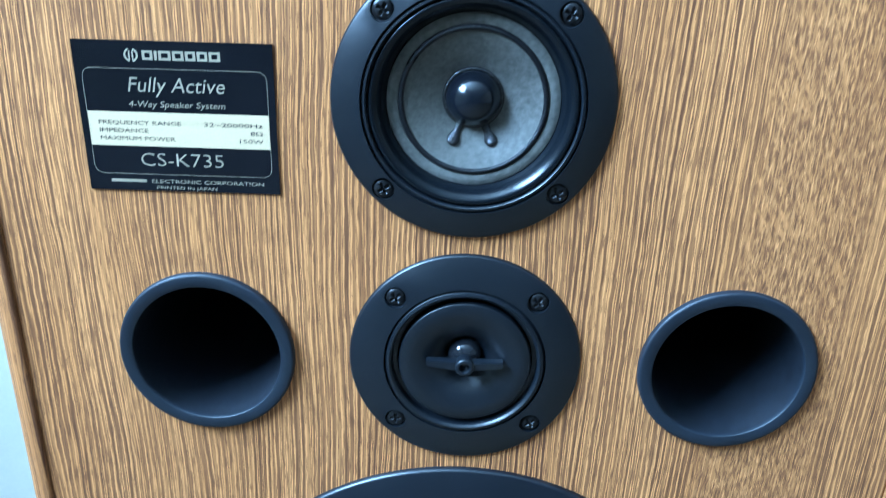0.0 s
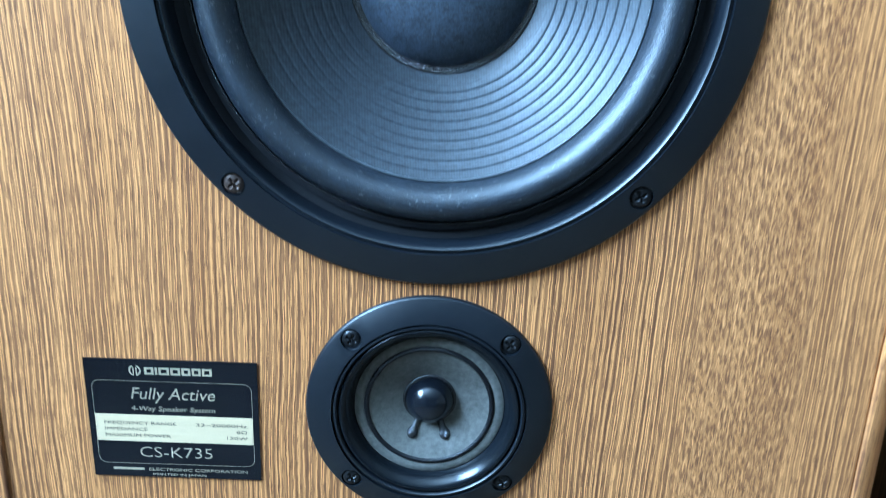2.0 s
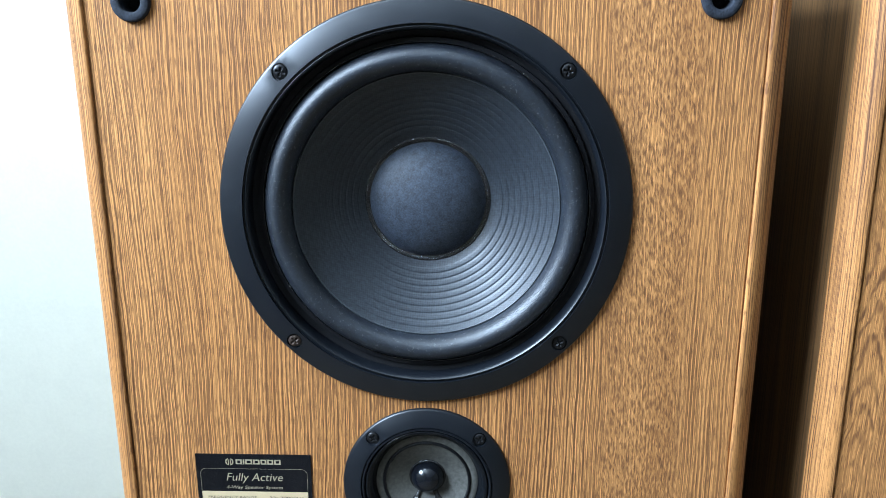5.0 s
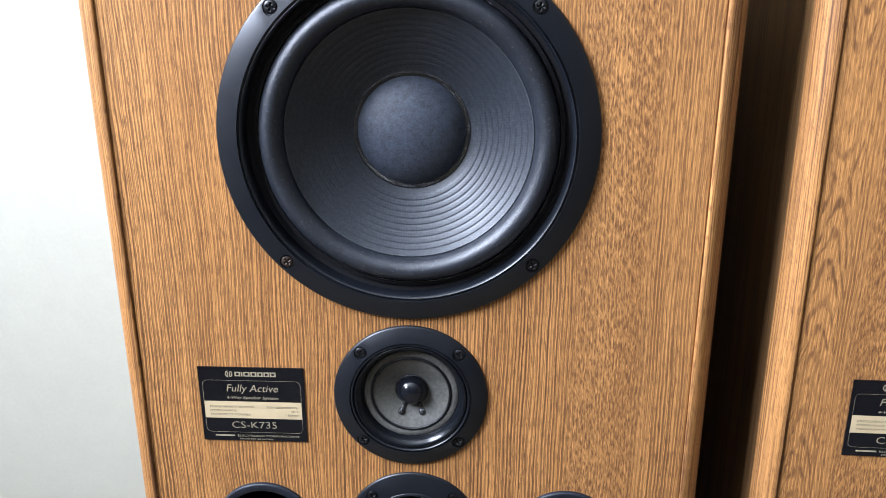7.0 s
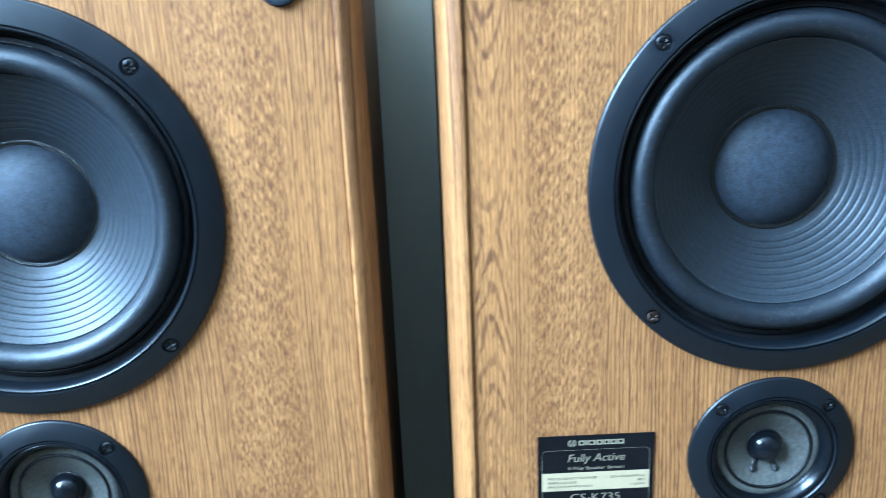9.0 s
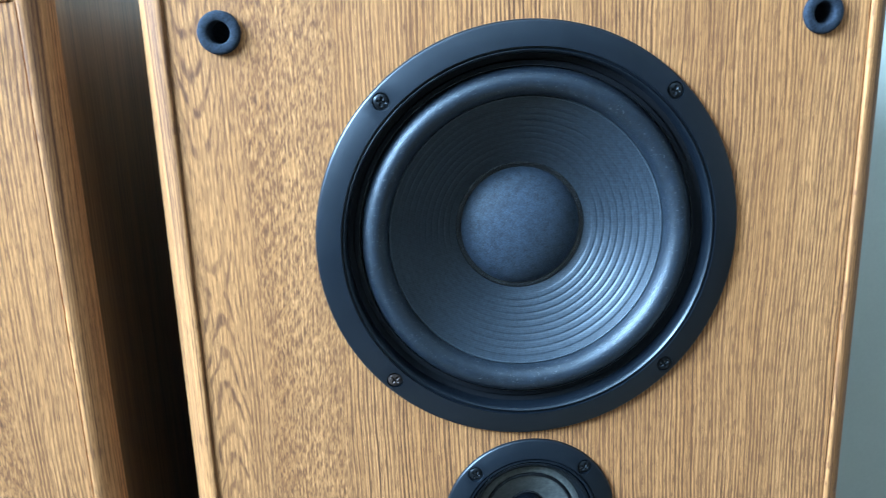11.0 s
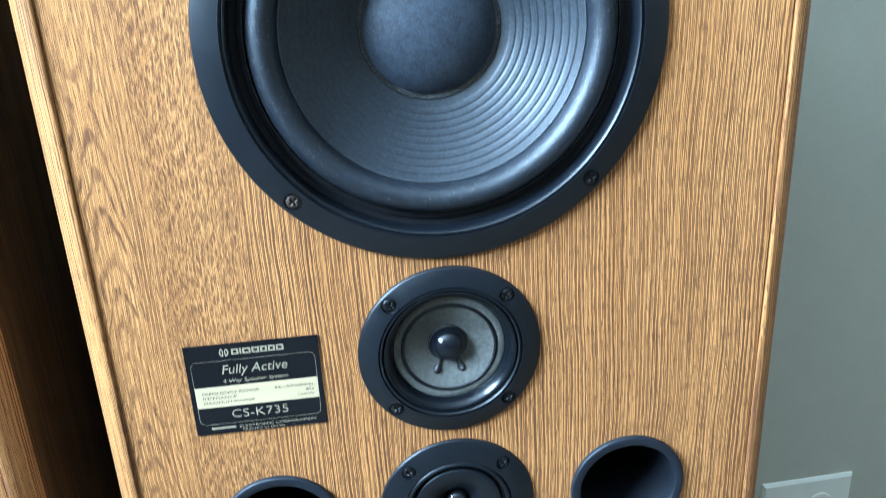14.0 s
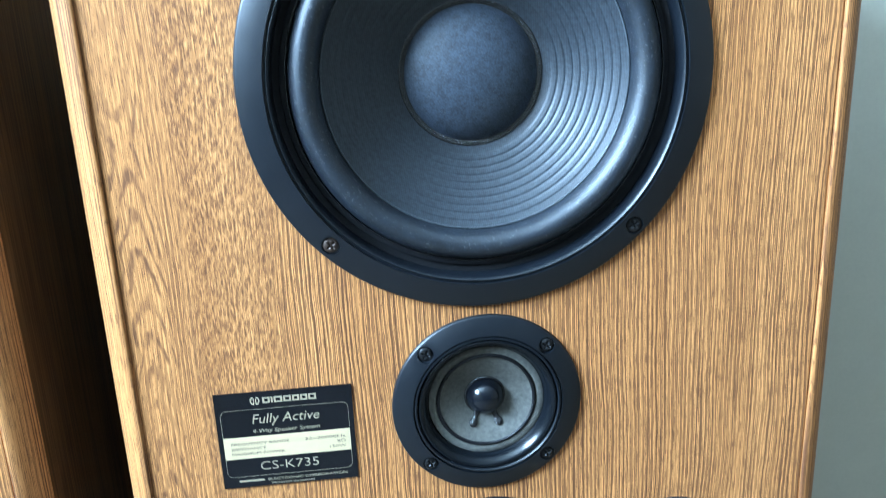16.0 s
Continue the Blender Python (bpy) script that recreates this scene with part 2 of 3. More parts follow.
BEAD = plain("rough_glossy_bead", (0.005, 0.005, 0.006), 0.30, 0.0, 0.30, 1500.0, 0.4, 1.0, 0.0004)
SCREW = plain("blackened_steel", (0.013, 0.013, 0.014), 0.36, 0.6, 0.5, 1200.0, 0.5, 0.2, 0.0002)
RUSTED = plain("browned_steel", (0.050, 0.033, 0.025), 0.45, 0.6, 0.5, 1800.0, 0.6, 0.3, 0.0002)
DOME = plain("lacquered_dome", (0.014, 0.015, 0.018), 0.13, 0.2, 0.6, 300.0, 0.2, 0.02, 0.0001)
PLATE = plain("black_anodised_plate", (0.0045, 0.0048, 0.0065), 0.24, 0.0, 0.35, 1600.0, 0.3, 0.05, 0.0001)
BAND = plain("pale_gold_band", (0.54, 0.415, 0.245), 0.38, 0.0, 0.5, 1500.0, 0.06, 0.05, 0.0001)
PRINT = plain("pale_gold_print", (0.76, 0.66, 0.47), 0.34, 0.78, 0.5, 1500.0, 0.08, 0.02, 0.0001)
SHADED_OAK = shaded_oak("shade_darkened_side")
INK = plain("black_ink", (0.02, 0.02, 0.022), 0.5, 0.0, 0.4)
PAINT = plain("grey_green_wall_paint", (0.485, 0.468, 0.385), 0.62, 0.0, 0.35, 260.0, 0.035, 0.22, 0.0006)
# for the unseen east and south walls: darker, to lower the room's fill light
DIM_PAINT = plain("bounce_cutting_tan", (0.29, 0.255, 0.205), 0.62, 0.0, 0.35, 260.0, 0.035, 0.22, 0.0006)
CEIL = plain("white_ceiling_paint", (0.78, 0.78, 0.75), 0.8, 0.0, 0.3, 300.0, 0.03, 0.3, 0.001)
CARPET = plain("brown_carpet", (0.17, 0.14, 0.105), 0.95, 0.0, 0.1, 420.0, 0.35, 1.0, 0.004)
IVORY = plain("white_outlet_plastic", (0.80, 0.78, 0.69), 0.33, 0.0, 0.5, 900.0, 0.02, 0.03, 0.0001)
SLOT = plain("dark_slot", (0.012, 0.011, 0.010), 0.6)


# ---------------------------------------------------------------- building helpers
def part(name, bm, material, parent=None, label="", at=(0, 0, 0), smooth=35):
    """Links a bmesh as one mesh object under a thing or a part."""
    me = bpy.data.meshes.new(name)
    bmesh.ops.remove_doubles(bm, verts=bm.verts, dist=2e-6)
    bmesh.ops.recalc_face_normals(bm, faces=bm.faces)
    bm.to_mesh(me)
    bm.free()
    me.materials.append(material)
    return piece(name, me, parent, label, at, smooth)


def piece(name, me, parent=None, label="", at=(0, 0, 0), smooth=None):
    ob = new(name, me)
    if smooth is not None:
        me.shade_smooth()
        me.set_sharp_from_angle(angle=radians(smooth))
    ob.parent = parent
    ob.location = at
    if label:
        tagged(ob, label)
    return ob


def box(bm, x0, x1, y0, y1, z0, z1, bevel=0.0):
    b = bmesh.ops.create_cube(bm, size=1.0)
    vs = b["verts"]
    for v in vs:
        v.co = Vector((x0 + (v.co.x + 0.5) * (x1 - x0), y0 + (v.co.y + 0.5) * (y1 - y0), z0 + (v.co.z + 0.5) * (z1 - z0)))
    if bevel:
        es = list({e for v in vs for e in v.link_edges})
        bmesh.ops.bevel(bm, geom=es, offset=bevel, segments=2, affect="EDGES", profile=0.5)
    return bm


def lathe(bm, profile, segs=96, cx=0.0, cz=0.0, close=False):
    """Turns (radius, y) pairs about the y axis; y points into the cabinet."""
    rings = []
    for r, y in profile:
        if r < 1e-6:
            rings.append([bm.verts.new((cx, y, cz))])
        else:
            rings.append([bm.verts.new((cx + r * math.cos(2 * math.pi * i / segs), y, cz + r * math.sin(2 * math.pi * i / segs))) for i in range(segs)])
    pairs = list(zip(rings, rings[1:]))
    if close:
        pairs.append((rings[-1], rings[0]))
    for a, b in pairs:
        for i in range(segs):
            j = (i + 1) % segs
            if len(a) == 1:
                bm.faces.new((a[0], b[j], b[i]))
            elif len(b) == 1:
                bm.faces.new((a[i], a[j], b[0]))
            else:
                bm.faces.new((a[i], a[j], b[j], b[i]))
    return bm


def pierced(bm, outline, holes, y, deep):
    """A flat sheet in the plane y, outlined by points (x, z), with round holes (x, z, r, segments) whose walls go in by deep."""
    loops = [outline] + [[(hx + r * math.cos(2 * math.pi * i / n), hz + r * math.sin(2 * math.pi * i / n)) for i in range(n)] for hx, hz, r, n in holes]
    edges, rims = [], []
    for k, loop in enumerate(loops):
        vs = [bm.verts.new((px, y, pz)) for px, pz in loop]
        es = [bm.edges.new((vs[i], vs[(i + 1) % len(vs)])) for i in range(len(vs))]
        edges += es
        if k:
            rims.append(vs)
    bmesh.ops.triangle_fill(bm, use_beauty=True, use_dissolve=False, edges=edges)
    for vs in rims:
        back = [bm.verts.new((v.co.x, y + deep, v.co.z)) for v in vs]
        for i in range(len(vs)):
            j = (i + 1) % len(vs)
            bm.faces.new((vs[i], vs[j], back[j], back[i]))
    return bm


def domed(bm, inner, slope=0.12):
    """Lets a flat round frame fall away towards its rim."""
    for v in bm.verts:
        v.co.y += max(0.0, math.hypot(v.co.x, v.co.z) - inner) * slope
    return bm


def circle(r, n, cx=0.0, cz=0.0):
    return [(cx + r * math.cos(2 * math.pi * i / n), cz + r * math.sin(2 * math.pi * i / n)) for i in range(n)]


def arc(r0, y0, r1, y1, bulge, n=12):
    """Profile points of a half roll between two rims; bulge towards the room."""
    return [(r0 + (r1 - r0) * (0.5 - 0.5 * math.cos(math.pi * i / n)), y0 + (y1 - y0) * i / n - bulge * math.sin(math.pi * i / n)) for i in range(n + 1)]


def screw_mesh(name, radius, material):
    """A domed cross-head screw sitting in its counterbore."""
    bm = bmesh.new()
    n, k = 32, 9
    rings = [[bm.verts.new((0, 0, 0))]]
    for j in range(1, k + 1):
        r = radius * j / k
        rings.append([bm.verts.new((r * math.cos(2 * math.pi * i / n), 0, r * math.sin(2 * math.pi * i / n))) for i in range(n)])
    for v in [v for ring in rings for v in ring]:
        x, z = v.co.x / radius, v.co.z / radius
        r = math.hypot(x, z)
        h = 0.0017 * math.sqrt(max(0.0, 1 - 0.93 * r * r))
        arm = min(abs(x), abs(z))
        if arm < 0.16 and r < 0.66:
            h -= 0.0012 * min(1.0, (0.16 - arm) / 0.08) * min(1.0, (0.66 - r) / 0.15)
        v.co.y = -h
    for j in range(k):
        a, b = rings[j], rings[j + 1]
        for i in range(n):
            q = (i + 1) % n
            bm.faces.new((a[0], b[i], b[q]) if j == 0 else (a[i], b[i], b[q], a[q]))
    lathe(bm, [(radius, -0.0004), (radius, 0.002)], n)
    me = bpy.data.meshes.new(name)
    bmesh.ops.recalc_face_normals(bm, faces=bm.faces)
    bm.to_mesh(me)
    bm.free()
    me.materials.append(material)
    me.shade_smooth()
    me.set_sharp_from_angle(angle=radians(50))
    return me


SCREW_L, SCREW_S = screw_mesh("screw_large", 0.0046, SCREW), screw_mesh("screw_small", 0.0042, SCREW)
SCREW_R = screw_mesh("screw_browned", 0.0044, RUSTED)


def screws(parent, half, y, me, other=()):
    rng = random.Random(round(half * 1e5))
    for i, (sx, sz) in enumerate(((-1, 1), (1, 1), (-1, -1), (1, -1))):
        ob = piece("screw", SCREW_R if i in other else me, parent, "browned cross-head screw" if i in other else "", (sx * half, y, sz * half))
        ob.rotation_euler = (0, rng.uniform(0, 1.5), 0)


def letters(name, text, material, parent, x, z, y, height, wide=1.0, shear=0.0, align="LEFT", width=None, thin=0.0):
    """Raised print in the built-in font; height of a capital in metres; width: the line's full length."""
    cu = bpy.data.curves.new(name, "FONT")
    cu.body, cu.size, cu.shear, cu.align_x, cu.extrude = text, 1.0, shear, align, 0.0
    cu.resolution_u, cu.offset = 3, thin
    tmp = new("tmp", cu)
    me = bpy.data.meshes.new_from_object(tmp.evaluated_get(bpy.context.evaluated_depsgraph_get()))
    bpy.data.objects.remove(tmp)
    me.name = name
    k = height / 0.69
    span = max(v.co.x for v in me.vertices) - min(v.co.x for v in me.vertices)
    kx = width / span if width else k * wide
    for v in me.vertices:
        v.co = Vector((v.co.x * kx, 0, v.co.y * k))
    me.materials.clear()
    me.materials.append(material)
    return piece(name, me, parent, "", (x, y, z))


# ---------------------------------------------------------------- the room
def wall_panel(name, bm, material, label, category):
    ob = part(name, bm, material, None, "", smooth=30)
    return tagged(ob, label, category, "", "structure")


T = 0.12
wall_panel("floor", box(bmesh.new(), ROOM_L - T, ROOM_R + T, ROOM_F - T, WALL_Y + T, -0.1, 0.0), CARPET, "brown carpet floor under the loudspeakers", "floor")
wall_panel("ceiling", box(bmesh.new(), ROOM_L - T, ROOM_R + T, ROOM_F - T, WALL_Y + T, ROOM_H, ROOM_H + 0.1), CEIL, "plain white painted ceiling", "ceiling")
wall_panel("wall_north", box(bmesh.new(), ROOM_L - T, ROOM_R + T, WALL_Y, WALL_Y + T, 0.0, ROOM_H), PAINT, "grey-green painted wall behind the loudspeakers", "wall")
wall_panel("wall_east", box(bmesh.new(), ROOM_R, ROOM_R + T, ROOM_F, WALL_Y, 0.0, ROOM_H), DIM_PAINT, "unseen side wall, coloured dark to cut bounce light", "wall")


def holed_wall(name, axis, a0, a1, b0, b1, at, lo, hi, label):
    """A wall with one opening, a0..a1 wide and b0..b1 high, across the wall from lo to hi."""
    bm = bmesh.new()
    for p0, p1, q0, q1 in ((lo, a0, 0.0, ROOM_H), (a1, hi, 0.0, ROOM_H), (a0, a1, 0.0, b0), (a0, a1, b1, ROOM_H)):
        if axis == "y":
            box(bm, at - T, at, p0, p1, q0, q1)
        else:
            box(bm, p0, p1, at - T, at, q0, q1)
    wall_panel(name, bm, PAINT, label, "wall")


holed_wall("wall_west", "y", WIN_Y0, WIN_Y1, WIN_Z0, WIN_Z1, ROOM_L, ROOM_F, WALL_Y, "grey-green painted wall with a daylight window")
wall_panel("wall_south", box(bmesh.new(), ROOM_L - T, ROOM_R + T, ROOM_F - T, ROOM_F, 0.0, ROOM_H), DIM_PAINT, "unseen wall across the room, coloured dark to cut bounce light", "wall")


# duplex outlet, mounted sideways
def outlet(x, z):
    hub = tagged(new("wall_outlet"), "white duplex wall outlet mounted sideways on the wall", "outlet")
    hub.location = (x, WALL_Y, z)
    bm = bmesh.new()
    w, h = 0.0637, 0.0403
    rim = [(-w, -h), (w, -h), (w, h), (-w, h)]
    back = [bm.verts.new((a, 0, b)) for a, b in rim]
    mid = [bm.verts.new((a, -0.0025, b)) for a, b in rim]
    top = [bm.verts.new((a * (1 - 0.0035 / w), -0.0055, b * (1 - 0.0035 / h))) for a, b in rim]
    for lo, hi in ((back, mid), (mid, top)):
        for i in range(4):
            bm.faces.new((lo[i], lo[(i + 1) % 4], hi[(i + 1) % 4], hi[i]))
    bm.faces.new(top)
    plate = part("cover_plate", bm, IVORY, hub, smooth=20)
    for sx in (-0.0195, 0.0195):
        bm = bmesh.new()
        n = 40
        outline = []
        for i in range(n):
            a = 2 * math.pi * i / n
            px, pz = 0.0172 * math.cos(a), 0.0172 * math.sin(a)
            outline.append((max(-0.0145, min(0.0145, px)), pz))
        lo = [bm.verts.new((a, -0.0052, b)) for a, b in outline]
        hi = [bm.verts.new((a * 0.96, -0.0072, b * 0.96)) for a, b in outline]
        for i in range(n):
            j = (i + 1) % n
            bm.faces.new((lo[i], lo[j], hi[j], hi[i]))
        bm.faces.new(hi)
        face = part("receptacle", bm, IVORY, hub, "", (sx, 0, 0), smooth=30)
        for name, x0, x1, z0, z1 in (("slot", -0.0085, 0.0005, 0.0050, 0.0072), ("slot", -0.0075, 0.0005, -0.0072, -0.0050)):
            part(name, box(bmesh.new(), x0, x1, -0.0076, -0.0070, z0, z1), SLOT, face, "dark contact slot")
        part("ground_hole", lathe(bmesh.new(), [(0.0, -0.0076), (0.0026, -0.0076), (0.0026, -0.007)], 20, 0.0085, 0.0), SLOT, face, "dark round ground hole")
    part("plate_screw", lathe(bmesh.new(), [(0.0, -0.0066), (0.0022, -0.0063), (0.003, -0.0055)], 20), IVORY, hub)


# ---------------------------------------------------------------- the loudspeaker
ZC = 0.93               # height of the upper woofer's centre
Z_MID, Z_TWEETER, Z_LOW = ZC - 0.1958, ZC - 0.3155, ZC - 0.5075
TOP = ZC + 0.160
IN, OUT, DEPTH = 0.207, 0.2228, 0.352
GAP = 0.0012            # groove between the baffle and its edging
LIP = ((IN, -0.0011), (IN + 0.0004, -0.0016), (IN + 0.0014, -0.0019), (IN + 0.0040, -0.0015), (IN + 0.0070, -0.0002), (IN + 0.0098, 0.0021),
       (IN + 0.0124, 0.0052), (IN + 0.0144, 0.0091), (OUT, 0.0135), (IN - 0.004, 0.0135), (IN - 0.004, 0.0007), (IN, 0.0007))


def woofer(parent, zc):
    y = -0.0062
    bm = pierced(bmesh.new(), circle(0.1302, 128), [(0, 0, 0.1163, 128)] + [(sx * 0.0876, sz * 0.0876, 0.0054, 28) for sx in (-1, 1) for sz in (-1, 1)], y, 0.002)
    lathe(bm, [(0.1302, y), (0.1310, y + 0.0003), (0.1315, y + 0.001), (0.1317, y + 0.0022), (0.1317, 0.001)], 128)
    for sx in (-1, 1):
        for sz in (-1, 1):
            lathe(bm, [(0.0054, y + 0.002), (0.0, y + 0.002)], 28, sx * 0.0876, sz * 0.0876)
    lathe(bm, [(0.1163, y + 0.002), (0.1152, y + 0.0021)], 128)
    ring = part("woofer", domed(bm, 0.1163, 0.22), BASKET, parent, "ten-inch woofer with black frame, rubber roll and ribbed cone", (0, 0, zc), smooth=40)
    part("inner_lip", lathe(bmesh.new(), [(0.1154, y + 0.0024), (0.1149, y + 0.0012), (0.1143, y + 0.0009), (0.1136, y + 0.0015), (0.1129, y + 0.0032), (0.1125, y + 0.0064), (0.1122, y + 0.0120)], 128), FRAME, ring, "satin black inner lip", smooth=60)
    part("gasket", lathe(bmesh.new(), [(0.1128, 0.0066), (0.1085, 0.0078), (0.1080, 0.0055), (0.1050, 0.0052), (0.1040, 0.0080), (0.1030, 0.0095)], 96), GASKET, ring, "matt black gasket")
    part("rubber_surround", lathe(bmesh.new(), [(0.1050, 0.0088)] + arc(0.1044, 0.0080, 0.0872, 0.0088, 0.0112, 22) + [(0.0858, 0.0092)], 128), RUBBER, ring, "black rubber roll with dust specks", smooth=60)
    prof = []
    steps = 220
    for i in range(steps + 1):
        s = i / steps
        r = 0.0864 - (0.0864 - 0.0385) * s
        yy = 0.0086 + 0.0286 * (s + 0.18 * s * (1 - s))
        if 0.0470 < r < 0.0830:
            yy -= 0.00034 * (1 - (0.5 + 0.5 * math.cos(2 * math.pi * (r - 0.0470) / 0.0040)) ** 4)
        prof.append((r, yy))
    part("cone", lathe(bmesh.new(), prof, 128), CONE, ring, "dark grey woven cone with concentric ribs", smooth=70)
    part("glue_bead", lathe(bmesh.new(), [(0.0428, 0.0350), (0.0422, 0.0346), (0.0412, 0.0348), (0.0402, 0.0352), (0.0392, 0.0352)], 96), GLUE, ring, "glossy glue bead", smooth=80)
    part("edge_bead", lathe(bmesh.new(), [(0.0866 + 0.0006 * math.cos(a), 0.0084 - 0.0006 * math.sin(a)) for a in [2 * math.pi * i / 8 for i in range(8)]], 128, close=True), RIM, ring, "grey bead round the cone's rim", smooth=80)
    part("gasket_bead", lathe(bmesh.new(), [(0.1052 + 0.0005 * math.cos(a), 0.0054 - 0.0005 * math.sin(a)) for a in [2 * math.pi * i / 8 for i in range(8)]], 128, close=True), GLUE, ring, "glossy bead round the rubber roll", smooth=80)
    turn = [1.2 * (1 - i / 14) for i in range(15)]
    part("dust_cap", lathe(bmesh.new(), [(0.0393 * math.sin(a) / math.sin(1.2), 0.0350 - 0.0150 * (math.cos(a) - math.cos(1.2)) / (1 - math.cos(1.2))) for a in turn], 96), CLOTH, ring, "soft black domed dust cap", smooth=60)
    screws(ring, 0.0876, y + 0.0033, SCREW_L, (2,))
    return ring


def midrange(parent):
    y, a = -0.0052, 0.0365
    bm = pierced(bmesh.new(), circle(0.0573, 96), [(0, 0, 0.0460, 96)] + [(sx * a, sz * a, 0.0050, 24) for sx in (-1, 1) for sz in (-1, 1)], y, 0.002)
    lathe(bm, [(0.0573, y), (0.0580, y + 0.0004), (0.0584, y + 0.0012), (0.0585, 0.001)], 96)
    for sx in (-1, 1):
        for sz in (-1, 1):
            lathe(bm, [(0.0050, y + 0.002), (0.0, y + 0.002)], 24, sx * a, sz * a)
    lathe(bm, [(0.0460, y + 0.002), (0.0452, y + 0.0018), (0.0449, y + 0.0004), (0.0440, y + 0.0002), (0.0434, y + 0.0008), (0.0432, y + 0.0030), (0.0424, y + 0.0030)], 96)
    ring = part("midrange", domed(bm, 0.0460, 0.25), FRAME, parent, "small midrange driver with black frame and grey cone", (-0.0008, 0, Z_MID), smooth=40)
    part("bowl", lathe(bmesh.new(), [(0.0430, y + 0.0024), (0.0424, y + 0.0012), (0.0416, y + 0.0009), (0.0404, y + 0.0014), (0.0392, y + 0.0026), (0.0380, y + 0.0043), (0.0369, y + 0.0065), (0.0358, y + 0.0092), (0.0352, y + 0.0100)], 96), SILKY, ring, "satin black bowl", smooth=60)
    yb = y - 0.0034
    part("paper_rim", lathe(bmesh.new(), [(0.0358, yb + 0.0120), (0.0342, yb + 0.0114), (0.0318, yb + 0.0116), (0.0304, yb + 0.0126)], 96), FELT, ring, "grey paper rim", smooth=60)
    part("roll", lathe(bmesh.new(), [(0.0313, yb + 0.0121), (0.0308, yb + 0.0112), (0.0299, yb + 0.0107), (0.0291, yb + 0.0111), (0.0285, yb + 0.0126)], 96), BEAD, ring, "rough glossy black bead", smooth=80)
    part("cone", lathe(bmesh.new(), [(0.0296, yb + 0.0116), (0.0240, yb + 0.0142), (0.0180, yb + 0.0172), (0.0104, yb + 0.0207)], 96), FELT, ring, "grey paper cone", smooth=60)
    part("dust_cap", lathe(bmesh.new(), [(0.0117 * math.cos(t), yb + 0.0194 - 0.0114 * math.sin(t)) for t in [i * math.pi / 2 / 16 for i in range(16)]] + [(0.0, yb + 0.0080)], 64), GLOSS, ring, "glossy black ball cap", smooth=80)
    part("cap_collar", lathe(bmesh.new(), [(0.0130, yb + 0.0194), (0.0126, yb + 0.0186), (0.0119, yb + 0.0184), (0.0112, yb + 0.0192)], 64), GLUE, ring, "glossy glue collar", smooth=80)
    for sx in (-1, 1):
        bm = bmesh.new()
        # a drop of lacquer over the lead, running down the cone
        n, k = 14, 12
        rows = []
        for j in range(k + 1):
            s = j / k
            r = 0.0116 + 0.0100 * s
            wdt = 0.0011 + 0.0017 * math.exp(-((s - 0.74) / 0.24) ** 2) + 0.0010 * (1 - s) ** 2
            if j in (0, k):
                wdt *= 0.25
            ca, sa = sx * 0.42, -math.sqrt(1 - 0.42 ** 2)
            yy = yb + 0.0205 - (r - 0.0108) / (0.0296 - 0.0108) * 0.0089
            rows.append([bm.verts.new((ca * r - sa * wdt * math.cos(2 * math.pi * i / n), yy - 0.75 * wdt * math.sin(2 * math.pi * i / n), sa * r + ca * wdt * math.cos(2 * math.pi * i / n))) for i in range(n)])
        for p, q in zip(rows, rows[1:]):
            for i in range(n):
                bm.faces.new((p[i], p[(i + 1) % n], q[(i + 1) % n], q[i]))
        bm.faces.new(rows[0]), bm.faces.new(rows[-1])
        part("lead_drop", bm, GLUE, ring, "glossy lacquer over the lead", smooth=80)
    screws(ring, a, y + 0.0030, SCREW_S)


